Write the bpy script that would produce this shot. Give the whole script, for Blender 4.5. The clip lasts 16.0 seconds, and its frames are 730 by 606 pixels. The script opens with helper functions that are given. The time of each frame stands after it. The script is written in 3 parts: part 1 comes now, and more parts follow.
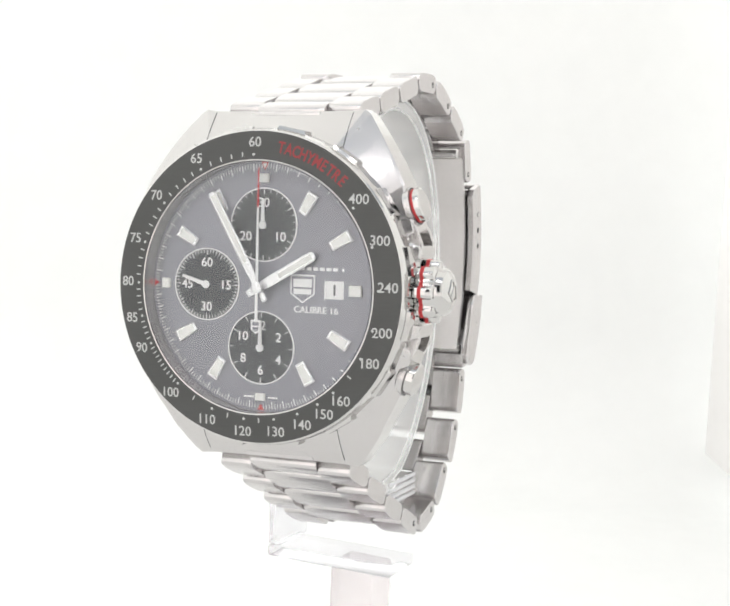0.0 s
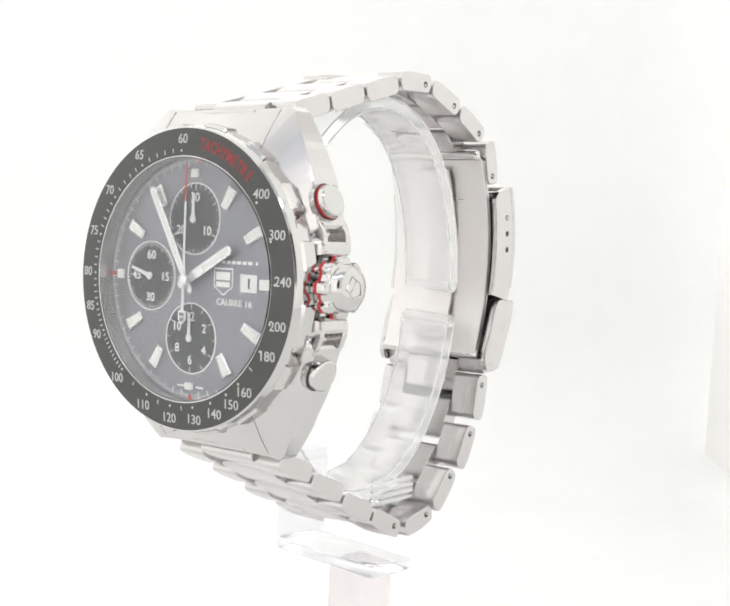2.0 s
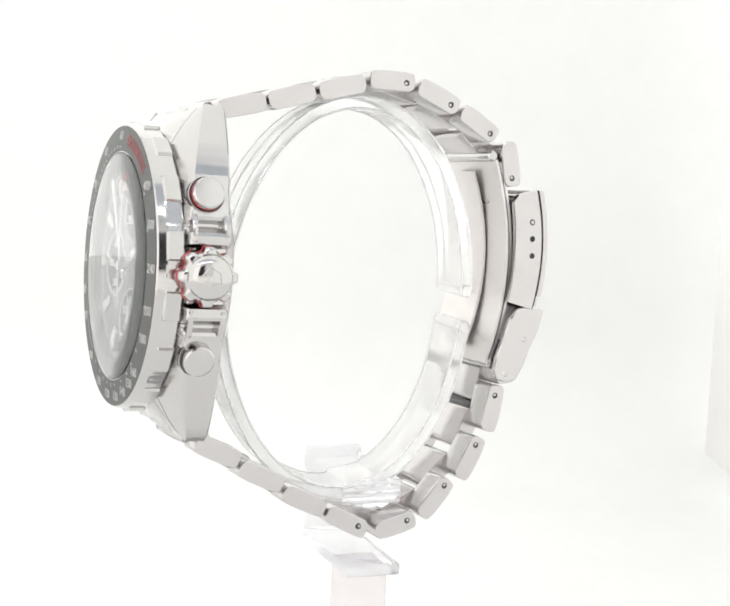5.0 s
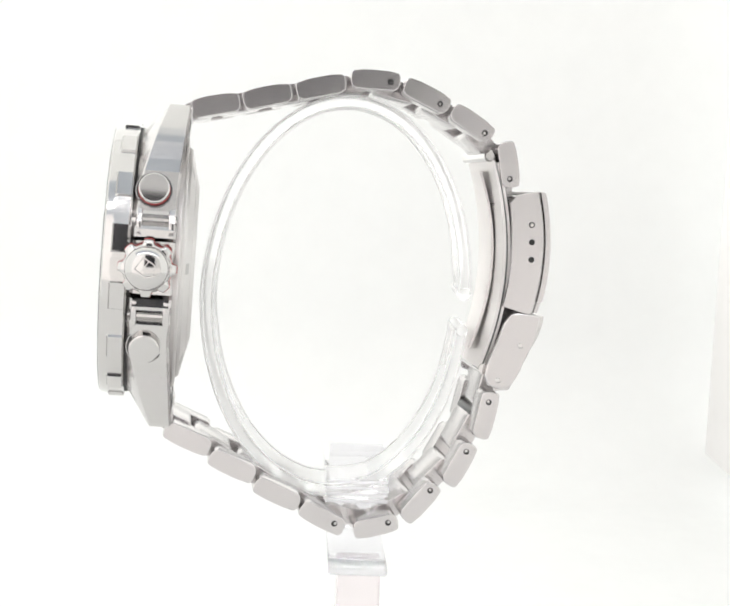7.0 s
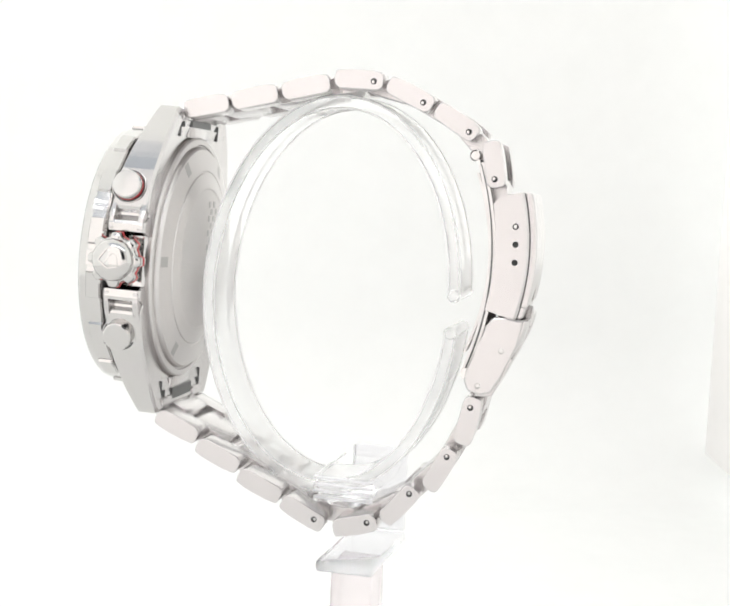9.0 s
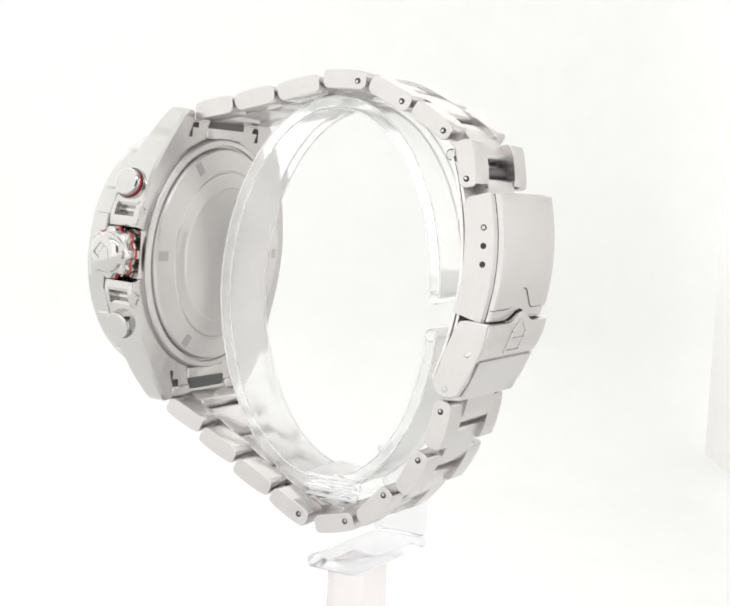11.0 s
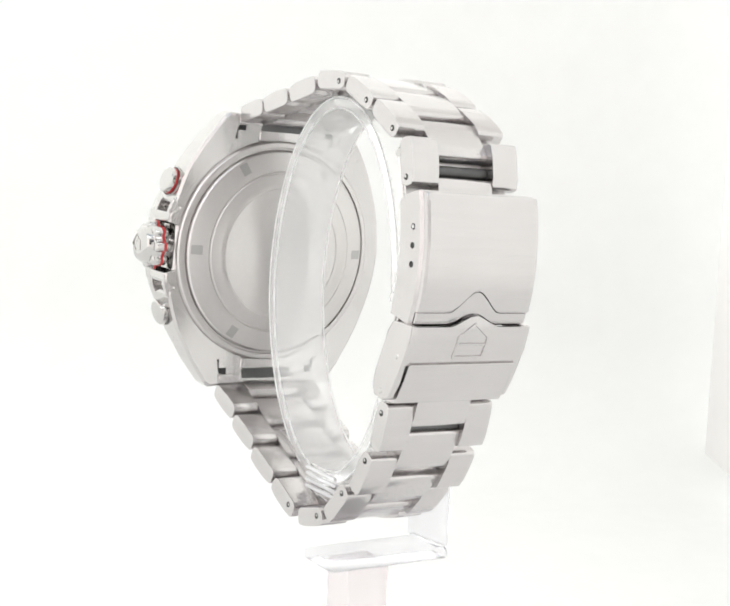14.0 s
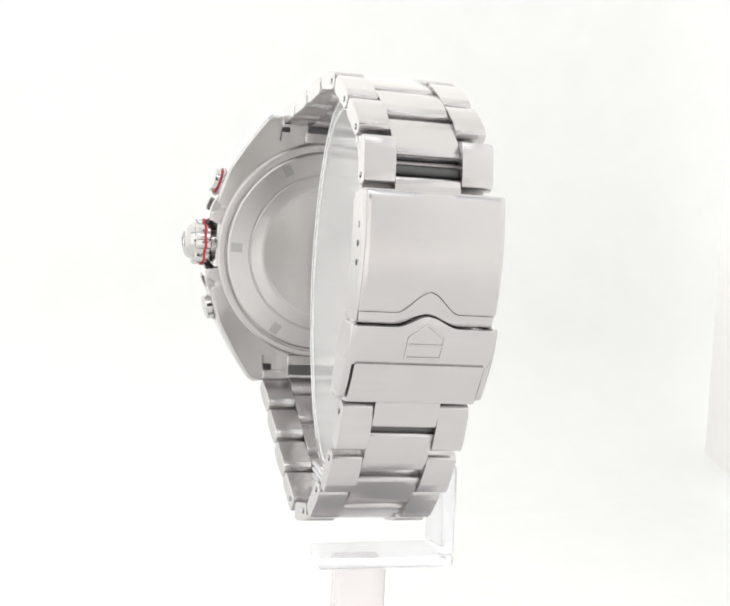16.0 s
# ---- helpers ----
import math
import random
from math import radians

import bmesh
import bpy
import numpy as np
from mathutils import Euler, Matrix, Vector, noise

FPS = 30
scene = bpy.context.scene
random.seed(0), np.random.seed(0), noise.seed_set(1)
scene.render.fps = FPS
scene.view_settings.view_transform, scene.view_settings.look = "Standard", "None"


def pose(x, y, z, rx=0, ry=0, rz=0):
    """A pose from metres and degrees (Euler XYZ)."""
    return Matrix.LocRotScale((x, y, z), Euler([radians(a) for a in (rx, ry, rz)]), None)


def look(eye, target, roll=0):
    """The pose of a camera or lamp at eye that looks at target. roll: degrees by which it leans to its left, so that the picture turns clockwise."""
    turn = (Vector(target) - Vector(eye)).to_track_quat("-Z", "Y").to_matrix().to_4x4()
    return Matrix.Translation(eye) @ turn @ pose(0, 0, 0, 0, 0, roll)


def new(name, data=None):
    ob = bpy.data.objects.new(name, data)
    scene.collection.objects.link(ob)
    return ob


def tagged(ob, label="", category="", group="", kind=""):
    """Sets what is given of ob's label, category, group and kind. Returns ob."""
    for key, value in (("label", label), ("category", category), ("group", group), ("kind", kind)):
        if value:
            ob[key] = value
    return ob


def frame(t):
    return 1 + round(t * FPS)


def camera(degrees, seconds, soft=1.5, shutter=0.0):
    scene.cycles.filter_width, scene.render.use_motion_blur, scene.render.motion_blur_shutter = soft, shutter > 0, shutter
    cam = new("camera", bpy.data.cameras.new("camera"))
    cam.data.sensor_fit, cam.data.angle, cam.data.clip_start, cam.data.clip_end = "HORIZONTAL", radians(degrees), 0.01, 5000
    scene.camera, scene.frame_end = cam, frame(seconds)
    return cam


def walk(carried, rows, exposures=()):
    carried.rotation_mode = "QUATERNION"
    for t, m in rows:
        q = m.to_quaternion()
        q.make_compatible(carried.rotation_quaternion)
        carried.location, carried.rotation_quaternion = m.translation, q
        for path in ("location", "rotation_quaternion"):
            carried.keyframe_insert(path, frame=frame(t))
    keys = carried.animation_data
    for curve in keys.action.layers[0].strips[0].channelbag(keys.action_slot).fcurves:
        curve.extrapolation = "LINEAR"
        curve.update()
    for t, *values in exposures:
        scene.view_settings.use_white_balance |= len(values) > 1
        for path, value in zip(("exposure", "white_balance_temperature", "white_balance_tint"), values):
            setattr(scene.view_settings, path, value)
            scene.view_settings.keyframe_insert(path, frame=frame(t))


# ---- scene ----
# All lengths below are millimetres in the watch's own space (x to 3 o'clock, y from the
# dial towards the case back, z to 12 o'clock) and become metres in part().
MM = 0.001
EYE = Vector((0.0, -0.2322, 0.105))
PITCH, YAW, ROLL = 0.11620, -0.00552, 2.522
AIM = EYE + Vector((math.sin(YAW) * math.cos(PITCH), math.cos(YAW) * math.cos(PITCH), -math.sin(PITCH)))

# ---- camera: it stands still ----
cam = camera(29.97, 16.0, soft=2.0)
walk(cam, [(0, look(EYE, AIM, ROLL)), (16, look(EYE, AIM, ROLL))])

# ---- the turntable's turn ----
RATE, START = -8.855, 61.5


def spin(t):
    """The turntable at t seconds; it picks up its pace in the first second and a half."""
    return Matrix.Rotation(radians(START + RATE * t - 0.65 * max(0.0, 1 - t / 1.6) ** 1.5), 4, "Z")


WATCH_POSE = Matrix((
    (0.13882, 0.98978, 0.03265, -0.042685),
    (-0.98965, 0.13744, 0.04134, -0.005720),
    (0.03643, -0.03805, 0.99861, 0.105 - 0.020760),
    (0, 0, 0, 1)))
STAND_POSE = pose(0, 0, 0, 0, 0, -86.5)

# ---- world and light ----
world = bpy.data.worlds.new("room")
scene.world = world
world.use_nodes = True
world.node_tree.nodes["Background"].inputs[0].default_value = (0.05, 0.05, 0.055, 1)
world.node_tree.nodes["Background"].inputs[1].default_value = 1.0
scene.view_settings.exposure = 0.0


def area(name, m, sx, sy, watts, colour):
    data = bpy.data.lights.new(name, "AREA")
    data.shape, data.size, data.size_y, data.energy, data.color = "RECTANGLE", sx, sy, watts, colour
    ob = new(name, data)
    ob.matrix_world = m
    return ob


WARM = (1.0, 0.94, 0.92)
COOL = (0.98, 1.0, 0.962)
# fill lamps, none of them seen, added to light the box evenly
area("ceiling_fill_light", look((0.0, 0.04, 0.428), (0.0, 0.04, 0.0)), 0.59, 0.33, 0.215, COOL)
# added strip that brightens the floor under the watch
area("floor_fill_light", look((0.0, -0.30, 0.425), (0.0, -0.09, 0.0)), 0.5, 0.03, 0.43, (1.0, 0.97, 0.95))
# added low fill for the underside of the bracelet
area("front_low_fill_light", look((0.13, -0.398, 0.052), (0.13, 0.0, 0.052)), 0.32, 0.09, 0.035, WARM)
area("west_fill_light", look((-0.298, -0.09, 0.215), (0.0, -0.09, 0.215)), 0.61, 0.42, 0.318, COOL)
area("east_fill_light", look((0.298, -0.09, 0.215), (0.0, -0.09, 0.215)), 0.61, 0.42, 0.318, COOL)
area("front_fill_light", look((-0.168, -0.398, 0.215), (-0.168, 0.0, 0.215)), 0.26, 0.42, 0.245, WARM)
# added glow in front of the backdrop, to whiten it
area("back_fill_light", look((0.0, 0.211, 0.245), (0.0, 0.0, 0.245)), 0.59, 0.36, 0.332, COOL)


# ---- materials ----
def material(name, colour, rough, metal=0.0, grain=None, bump=0.0, vary=0.0, noise_scale=900.0, rough_vary=0.0, **extra):
    """A Principled material; grain stretches its noise (x, y, z), bump in metres, vary in value."""
    mat = bpy.data.materials.new(name)
    mat.use_nodes = True
    nt = mat.node_tree
    bsdf = nt.nodes["Principled BSDF"]
    bsdf.inputs["Base Color"].default_value = (*colour, 1)
    bsdf.inputs["Roughness"].default_value = rough
    bsdf.inputs["Metallic"].default_value = metal
    for key, value in extra.items():
        bsdf.inputs[key.replace("_", " ")].default_value = value
    if grain or vary or bump:
        co = nt.nodes.new("ShaderNodeTexCoord")
        mp = nt.nodes.new("ShaderNodeMapping")
        mp.inputs["Scale"].default_value = grain or (1, 1, 1)
        nt.links.new(co.outputs["Object"], mp.inputs["Vector"])
        fine = nt.nodes.new("ShaderNodeTexNoise")
        fine.inputs["Scale"].default_value = noise_scale
        fine.inputs["Detail"].default_value = 5
        nt.links.new(mp.outputs[0], fine.inputs["Vector"])
        broad = nt.nodes.new("ShaderNodeTexNoise")
        broad.inputs["Scale"].default_value = 160.0
        broad.inputs["Detail"].default_value = 2
        nt.links.new(co.outputs["Object"], broad.inputs["Vector"])
        both = nt.nodes.new("ShaderNodeMath")
        both.operation = "ADD"
        nt.links.new(fine.outputs["Fac"], both.inputs[0])
        nt.links.new(broad.outputs["Fac"], both.inputs[1])
        if vary:
            mr = nt.nodes.new("ShaderNodeMapRange")
            mr.inputs["From Min"].default_value, mr.inputs["From Max"].default_value = 0.6, 1.4
            mr.inputs["To Min"].default_value, mr.inputs["To Max"].default_value = 1 - vary, 1 + vary
            nt.links.new(both.outputs[0], mr.inputs["Value"])
            mul = nt.nodes.new("ShaderNodeVectorMath")
            mul.operation = "SCALE"
            mul.inputs[0].default_value = colour
            nt.links.new(mr.outputs[0], mul.inputs["Scale"])
            nt.links.new(mul.outputs[0], bsdf.inputs["Base Color"])
        if rough_vary:
            rr = nt.nodes.new("ShaderNodeMapRange")
            rr.inputs["From Min"].default_value, rr.inputs["From Max"].default_value = 0.6, 1.4
            rr.inputs["To Min"].default_value, rr.inputs["To Max"].default_value = rough - rough_vary, rough + rough_vary
            nt.links.new(both.outputs[0], rr.inputs["Value"])
            nt.links.new(rr.outputs[0], bsdf.inputs["Roughness"])
        if bump:
            bp = nt.nodes.new("ShaderNodeBump")
            bp.inputs["Distance"].default_value = bump
            nt.links.new(fine.outputs["Fac"], bp.inputs["Height"])
            nt.links.new(bp.outputs[0], bsdf.inputs["Normal"])
    return mat


WHITE_CARD = material("white_card", (0.90, 0.903, 0.90), 0.75, vary=0.012, noise_scale=60)
BLUE_CARD = material("pale_blue_card", (0.62, 0.67, 0.74), 0.75, vary=0.012, noise_scale=60)
WARM_CARD = material("warm_white_card", (0.89, 0.87, 0.862), 0.75, vary=0.012, noise_scale=60)
BRUSHED_X = material("steel_brushed", (0.575, 0.552, 0.55), 0.25, 1.0, grain=(0.04, 1, 1), vary=0.04, noise_scale=1800, rough_vary=0.02)
POLISHED = material("steel_polished", (0.56, 0.545, 0.535), 0.11, 1.0, vary=0.015, rough_vary=0.02)
SATIN = material("steel_satin", (0.565, 0.545, 0.54), 0.24, 1.0, vary=0.03, noise_scale=1200, rough_vary=0.04)


def sunray(mat, amount):
    """Brushing that runs round the dial's axis."""
    nt = mat.node_tree
    bsdf = nt.nodes["Principled BSDF"]
    tan = nt.nodes.new("ShaderNodeTangent")
    tan.direction_type, tan.axis = "RADIAL", "Y"
    bsdf.inputs["Anisotropic"].default_value = amount
    nt.links.new(tan.outputs[0], bsdf.inputs["Tangent"])
    return mat


CASE_BACK = sunray(material("steel_turned", (0.61, 0.588, 0.58), 0.34, 1.0, vary=0.03, noise_scale=1200, rough_vary=0.03), 0.78)
# steel darkened for the shade in bores and gaps, and for fine joints
SHADED_STEEL = material("steel_shaded", (0.12, 0.12, 0.12), 0.4, 1.0, vary=0.05)
INSERT = material("anthracite_bezel", (0.054, 0.054, 0.052), 0.42, 0.0, grain=(0.05, 1, 1), bump=0.000003, vary=0.10, noise_scale=5000)
DIAL = sunray(material("anthracite_dial", (0.225, 0.224, 0.255), 0.38, 0.5, vary=0.04), 0.7)
SUBDIAL = material("subdial_black", (0.032, 0.034, 0.042), 0.5, 0.1, vary=0.06, bump=0.000003, noise_scale=3000)
PRINT = material("white_print", (0.80, 0.80, 0.80), 0.5, vary=0.02)
BEZEL_PRINT = material("silver_print", (0.52, 0.52, 0.51), 0.45, vary=0.03)
RED = material("red_print", (0.52, 0.035, 0.04), 0.45, vary=0.04)
DEEP_RED = material("deep_red_print", (0.28, 0.03, 0.034), 0.45, vary=0.04)
LUME = material("luminous_white", (0.80, 0.80, 0.77), 0.6, vary=0.03)
HAND = material("silver_hand", (0.66, 0.66, 0.67), 0.25, 0.8, vary=0.02)
# black that stands for the shade inside gaps and holes
GAP_SHADE = material("gap_shade_black", (0.02, 0.02, 0.02), 0.6, vary=0.05)
GLASS = material("sapphire_glass", (1, 1, 1), 0.0, Transmission_Weight=1.0, IOR=1.48)
ACRYLIC = material("clear_acrylic", (0.97, 0.965, 0.99), 0.08, Transmission_Weight=0.84, IOR=1.08)
CUFF = material("clear_acrylic_sheet", (1.0, 1.0, 1.0), 0.08, Transmission_Weight=0.70, IOR=1.05)
FROSTED = material("frosted_acrylic_edge", (0.96, 0.96, 0.96), 0.5, Transmission_Weight=0.35, IOR=1.05)
RIBBED = material("ribbed_acrylic", (0.93, 0.93, 0.95), 0.25, Transmission_Weight=0.45, IOR=1.1)
CLEAR = material("clear_acrylic_arm", (1.0, 1.0, 1.0), 0.06, Transmission_Weight=0.95, IOR=1.06)
BLADE = material("steel_blade", (0.78, 0.75, 0.74), 0.5, 1.0, vary=0.03, noise_scale=1200, rough_vary=0.04)
COLUMN = material("rosy_acrylic", (0.95, 0.905, 0.915), 0.15, Transmission_Weight=0.7, IOR=1.08)
SLOT = material("slot_floor", (0.44, 0.43, 0.425), 0.4, 1.0, vary=0.04)


# ---- helpers for parts ----
def part(name, bm, mat, parent, label="", smooth=True, angle=22):
    me = bpy.data.meshes.new(name)
    bmesh.ops.recalc_face_normals(bm, faces=bm.faces[:])
    bmesh.ops.scale(bm, vec=(MM, MM, MM), verts=bm.verts[:])
    bm.to_mesh(me)
    bm.free()
    if smooth:
        me.shade_smooth()
        me.set_sharp_from_angle(angle=radians(angle))
    me.materials.append(mat)
    ob = new(name, me)
    ob.parent = parent
    if label:
        ob["label"] = label
    return ob


def again(ob, m, parent=None, name=None):
    """Another part on the same mesh, moved by m (in millimetres)."""
    two = new(name or ob.name.split(".")[0], ob.data)
    two.parent = parent or ob.parent
    m = m.copy()
    m.translation *= MM
    two.matrix_basis = m
    return two


def prism(pts, lo, hi, axis="x", bevel=0.0, seg=2, bm=None):
    """A polygon drawn out between lo and hi: (y, z) along x, (x, z) along y, (x, y) along z."""
    bm = bm or bmesh.new()
    order = {"x": lambda a, b, c: (c, a, b), "y": lambda a, b, c: (a, c, b), "z": lambda a, b, c: (a, b, c)}[axis]
    low = [bm.verts.new(order(a, b, lo)) for a, b in pts]
    top = [bm.verts.new(order(a, b, hi)) for a, b in pts]
    n = len(pts)
    faces = [bm.faces.new(low), bm.faces.new(top)]
    faces += [bm.faces.new((low[i], low[(i + 1) % n], top[(i + 1) % n], top[i])) for i in range(n)]
    if bevel:
        edges = list({e for f in faces for e in f.edges})
        bmesh.ops.bevel(bm, geom=edges, offset=bevel, segments=seg, affect="EDGES", profile=0.5)
    return bm


def box(x0, x1, y0, y1, z0, z1, bevel=0.0, seg=2, bm=None):
    return prism([(y0, z0), (y1, z0), (y1, z1), (y0, z1)], x0, x1, "x", bevel, seg, bm)


def lathe(profile, axis="y", n=128, wave=None, closed=False, centre=(0, 0, 0), bm=None):
    """Turns (radius, along) about an axis. wave(i, k) scales the radius of profile point i at step k of n."""
    bm = bm or bmesh.new()
    rings = []
    for i, (r, a) in enumerate(profile):
        if r < 1e-6:
            p = {"y": (0, a, 0), "x": (a, 0, 0), "z": (0, 0, a)}[axis]
            rings.append([bm.verts.new(Vector(p) + Vector(centre))])
            continue
        ring = []
        for k in range(n):
            q = r * (wave(i, k) if wave else 1.0)
            u, v = q * math.sin(2 * math.pi * k / n), q * math.cos(2 * math.pi * k / n)
            p = {"y": (u, a, v), "x": (a, u, v), "z": (u, v, a)}[axis]
            ring.append(bm.verts.new(Vector(p) + Vector(centre)))
        rings.append(ring)
    pairs = list(zip(rings, rings[1:])) + ([(rings[-1], rings[0])] if closed else [])
    for a, b in pairs:
        for k in range(n):
            j = (k + 1) % n
            if len(a) == 1 and len(b) == 1:
                break
            if len(a) == 1:
                bm.faces.new((a[0], b[k], b[j]))
            elif len(b) == 1:
                bm.faces.new((a[k], a[j], b[0]))
            else:
                bm.faces.new((a[k], a[j], b[j], b[k]))
    return bm


def letters(text, size, depth=0.03, bold=0.012):
    """A flat bmesh of a word, centred, in the x-z plane, its face towards -y."""
    data = bpy.data.curves.new("word", "FONT")
    data.body, data.size, data.align_x, data.align_y = text, size, "CENTER", "CENTER"
    data.resolution_u = 3
    data.extrude = depth
    data.offset = bold * size
    ob = new("word", data)
    bpy.context.view_layer.update()
    me = bpy.data.meshes.new_from_object(ob.evaluated_get(bpy.context.evaluated_depsgraph_get()))
    bpy.data.objects.remove(ob)
    bm = bmesh.new()
    bm.from_mesh(me)
    bpy.data.meshes.remove(me)
    if bm.verts:
        xs = [v.co.x for v in bm.verts]
        ys = [v.co.y for v in bm.verts]
        cx, cy = (min(xs) + max(xs)) / 2, (min(ys) + max(ys)) / 2
        for v in bm.verts:
            x, y, z = v.co
            v.co = (x - cx, -z, y - cy)
    return bm


def place(bm, m):
    bmesh.ops.transform(bm, matrix=m, verts=bm.verts[:])
    return bm


def turn(deg):
    """Clockwise about the dial's axis, as seen from the front."""
    return Matrix.Rotation(radians(deg), 4, "Y")


def shift(x, y, z):
    return Matrix.Translation((x, y, z))


def clock(deg, r):
    return r * math.sin(radians(deg)), r * math.cos(radians(deg))


# ---- the light box ----
def wall(name, x0, x1, y0, y1, z0, z1, mat, label):
    bm = box(x0, x1, y0, y1, z0, z1)
    me = bpy.data.meshes.new(name)
    bmesh.ops.recalc_face_normals(bm, faces=bm.faces[:])
    bm.to_mesh(me)
    bm.free()
    me.materials.append(mat)
    return tagged(new(name, me), label, "wall", kind="structure")


def sweep_backdrop():
    """Floor and back in one sheet, with a soft bend between them."""
    path = [(-0.40, 0.0), (0.165, 0.0)]
    path += [(0.165 + 0.05 * math.sin(a), 0.05 - 0.05 * math.cos(a)) for a in np.linspace(0.15, math.pi / 2, 14)]
    path += [(0.215, 0.25), (0.215, 0.43)]
    under = [(y + 0.004 * (y > 0.164), z - 0.004) for y, z in path]
    bm = bmesh.new()
    rows = []
    for x in (-0.30, 0.30):
        rows.append([bm.verts.new((x, y, z)) for y, z in path] + [bm.verts.new((x, y, z)) for y, z in reversed(under)])
    n = len(rows[0])
    for i in range(n):
        j = (i + 1) % n
        bm.faces.new((rows[0][i], rows[0][j], rows[1][j], rows[1][i]))
    m = len(path)
    for r in rows:
        for i in range(m - 1):
            bm.faces.new((r[i], r[i + 1], r[n - 2 - i], r[n - 1 - i]))
    bmesh.ops.recalc_face_normals(bm, faces=bm.faces[:])
    me = bpy.data.meshes.new("floor")
    bm.to_mesh(me)
    bm.free()
    me.shade_smooth()
    me.set_sharp_from_angle(angle=radians(40))
    me.materials.append(WHITE_CARD)
    return tagged(new("floor", me), "seamless white paper sweep, floor running up into the back", "backdrop", kind="structure")


sweep_backdrop()
wall("wall_west", -0.305, -0.30, -0.40, 0.22, -0.004, 0.44, WHITE_CARD, "white side of the light box")
wall("wall_east", 0.30, 0.305, -0.40, 0.22, -0.004, 0.44, WHITE_CARD, "white side of the light box")
wall("ceiling", -0.30, 0.30, -0.125, 0.22, 0.43, 0.435, WHITE_CARD, "white top of the light box")
# unseen card, added so that the upper steel reflects a dim blue
wall("ceiling_front", -0.30, 0.30, -0.40, -0.126, 0.43, 0.435, BLUE_CARD, "unseen pale blue-grey card, added for bluish reflections in the steel")
# unseen front walls, added for pinkish reflections; their opening gives the dark ones
wall("wall_south_low", -0.30, 0.30, -0.405, -0.40, -0.004, 0.105, WARM_CARD, "unseen warm white wall, added round a dark opening for reflections")
wall("wall_south_high", -0.30, 0.30, -0.405, -0.40, 0.34, 0.44, WARM_CARD, "unseen warm white wall, added round a dark opening for reflections")
wall("wall_south_left", -0.30, -0.036, -0.405, -0.40, 0.105, 0.34, WARM_CARD, "unseen warm white wall, added round a dark opening for reflections")
wall("wall_south_right", 0.14, 0.30, -0.405, -0.40, 0.105, 0.34, WARM_CARD, "unseen warm white wall, added round a dark opening for reflections")

wall("side_card", 0.108, 0.111, 0.06, 0.195, 0.012, 0.425, WARM_CARD, "white card standing against the backdrop")

# ---- the watch ----
watch = tagged(new("wristwatch"), "steel chronograph wristwatch, anthracite dial and bezel, on a clear stand", "watch")


# case outline, right half from 12 to 6 o'clock (x, z); the crown side has guards with grooves
def bend(p0, p1, p2, n):
    """n points of a soft curve from p0 towards p1 and on to p2."""
    return [tuple(p0[k] * (1 - t) ** 2 + 2 * p1[k] * t * (1 - t) + p2[k] * t * t for k in (0, 1)) for t in np.linspace(0, 1, n)]


LUG = [(0, 25.2), (5.0, 25.2), (10.5, 25.3), (12.4, 25.5)]
SMOOTH_SIDE = LUG + bend((13.3, 24.8), (23.2, 13.6), (23.6, 0), 14)
CROWN_SIDE = LUG + bend((13.3, 24.8), (17.2, 19.4), (19.55, 14.8), 8) + [
    (21.45, 8.7), (21.3, 8.2), (20.7, 7.6), (20.7, 7.2), (22.3, 6.4), (22.5, 5.9), (22.4, 4.7), (20.9, 4.4), (20.8, 0)]


def case_outline():
    right = CROWN_SIDE + [(x, -z - (0.4 if z > 20 else 0)) for x, z in reversed(CROWN_SIDE[:-1])]
    left = [(-x, z) for x, z in SMOOTH_SIDE] + [(-x, -z - (0.4 if z > 20 else 0)) for x, z in reversed(SMOOTH_SIDE[:-1])]
    return right + list(reversed(left[1:-1]))


def on_outline(poly, ang):
    """Where a ray from the middle, ang clockwise from 12 o'clock, leaves the outline."""
    d = Vector((math.sin(ang), math.cos(ang)))
    best = 0
    for i in range(len(poly)):
        a, b = Vector(poly[i]), Vector(poly[(i + 1) % len(poly)])
        e = b - a
        den = d.x * e.y - d.y * e.x
        if abs(den) < 1e-9:
            continue
        s = (a.x * e.y - a.y * e.x) / den
        u = (a.x * d.y - a.y * d.x) / den
        if s > 0 and -1e-6 <= u <= 1 + 1e-6:
            best = max(best, s)
    return d.x * best, d.y * best


def flank_front(z):
    return float(np.interp(abs(z), [0, 8, 14.8, 18, 21.7, 25.5], [3.3, 3.4, 4.0, 4.7, 5.7, 7.0]))


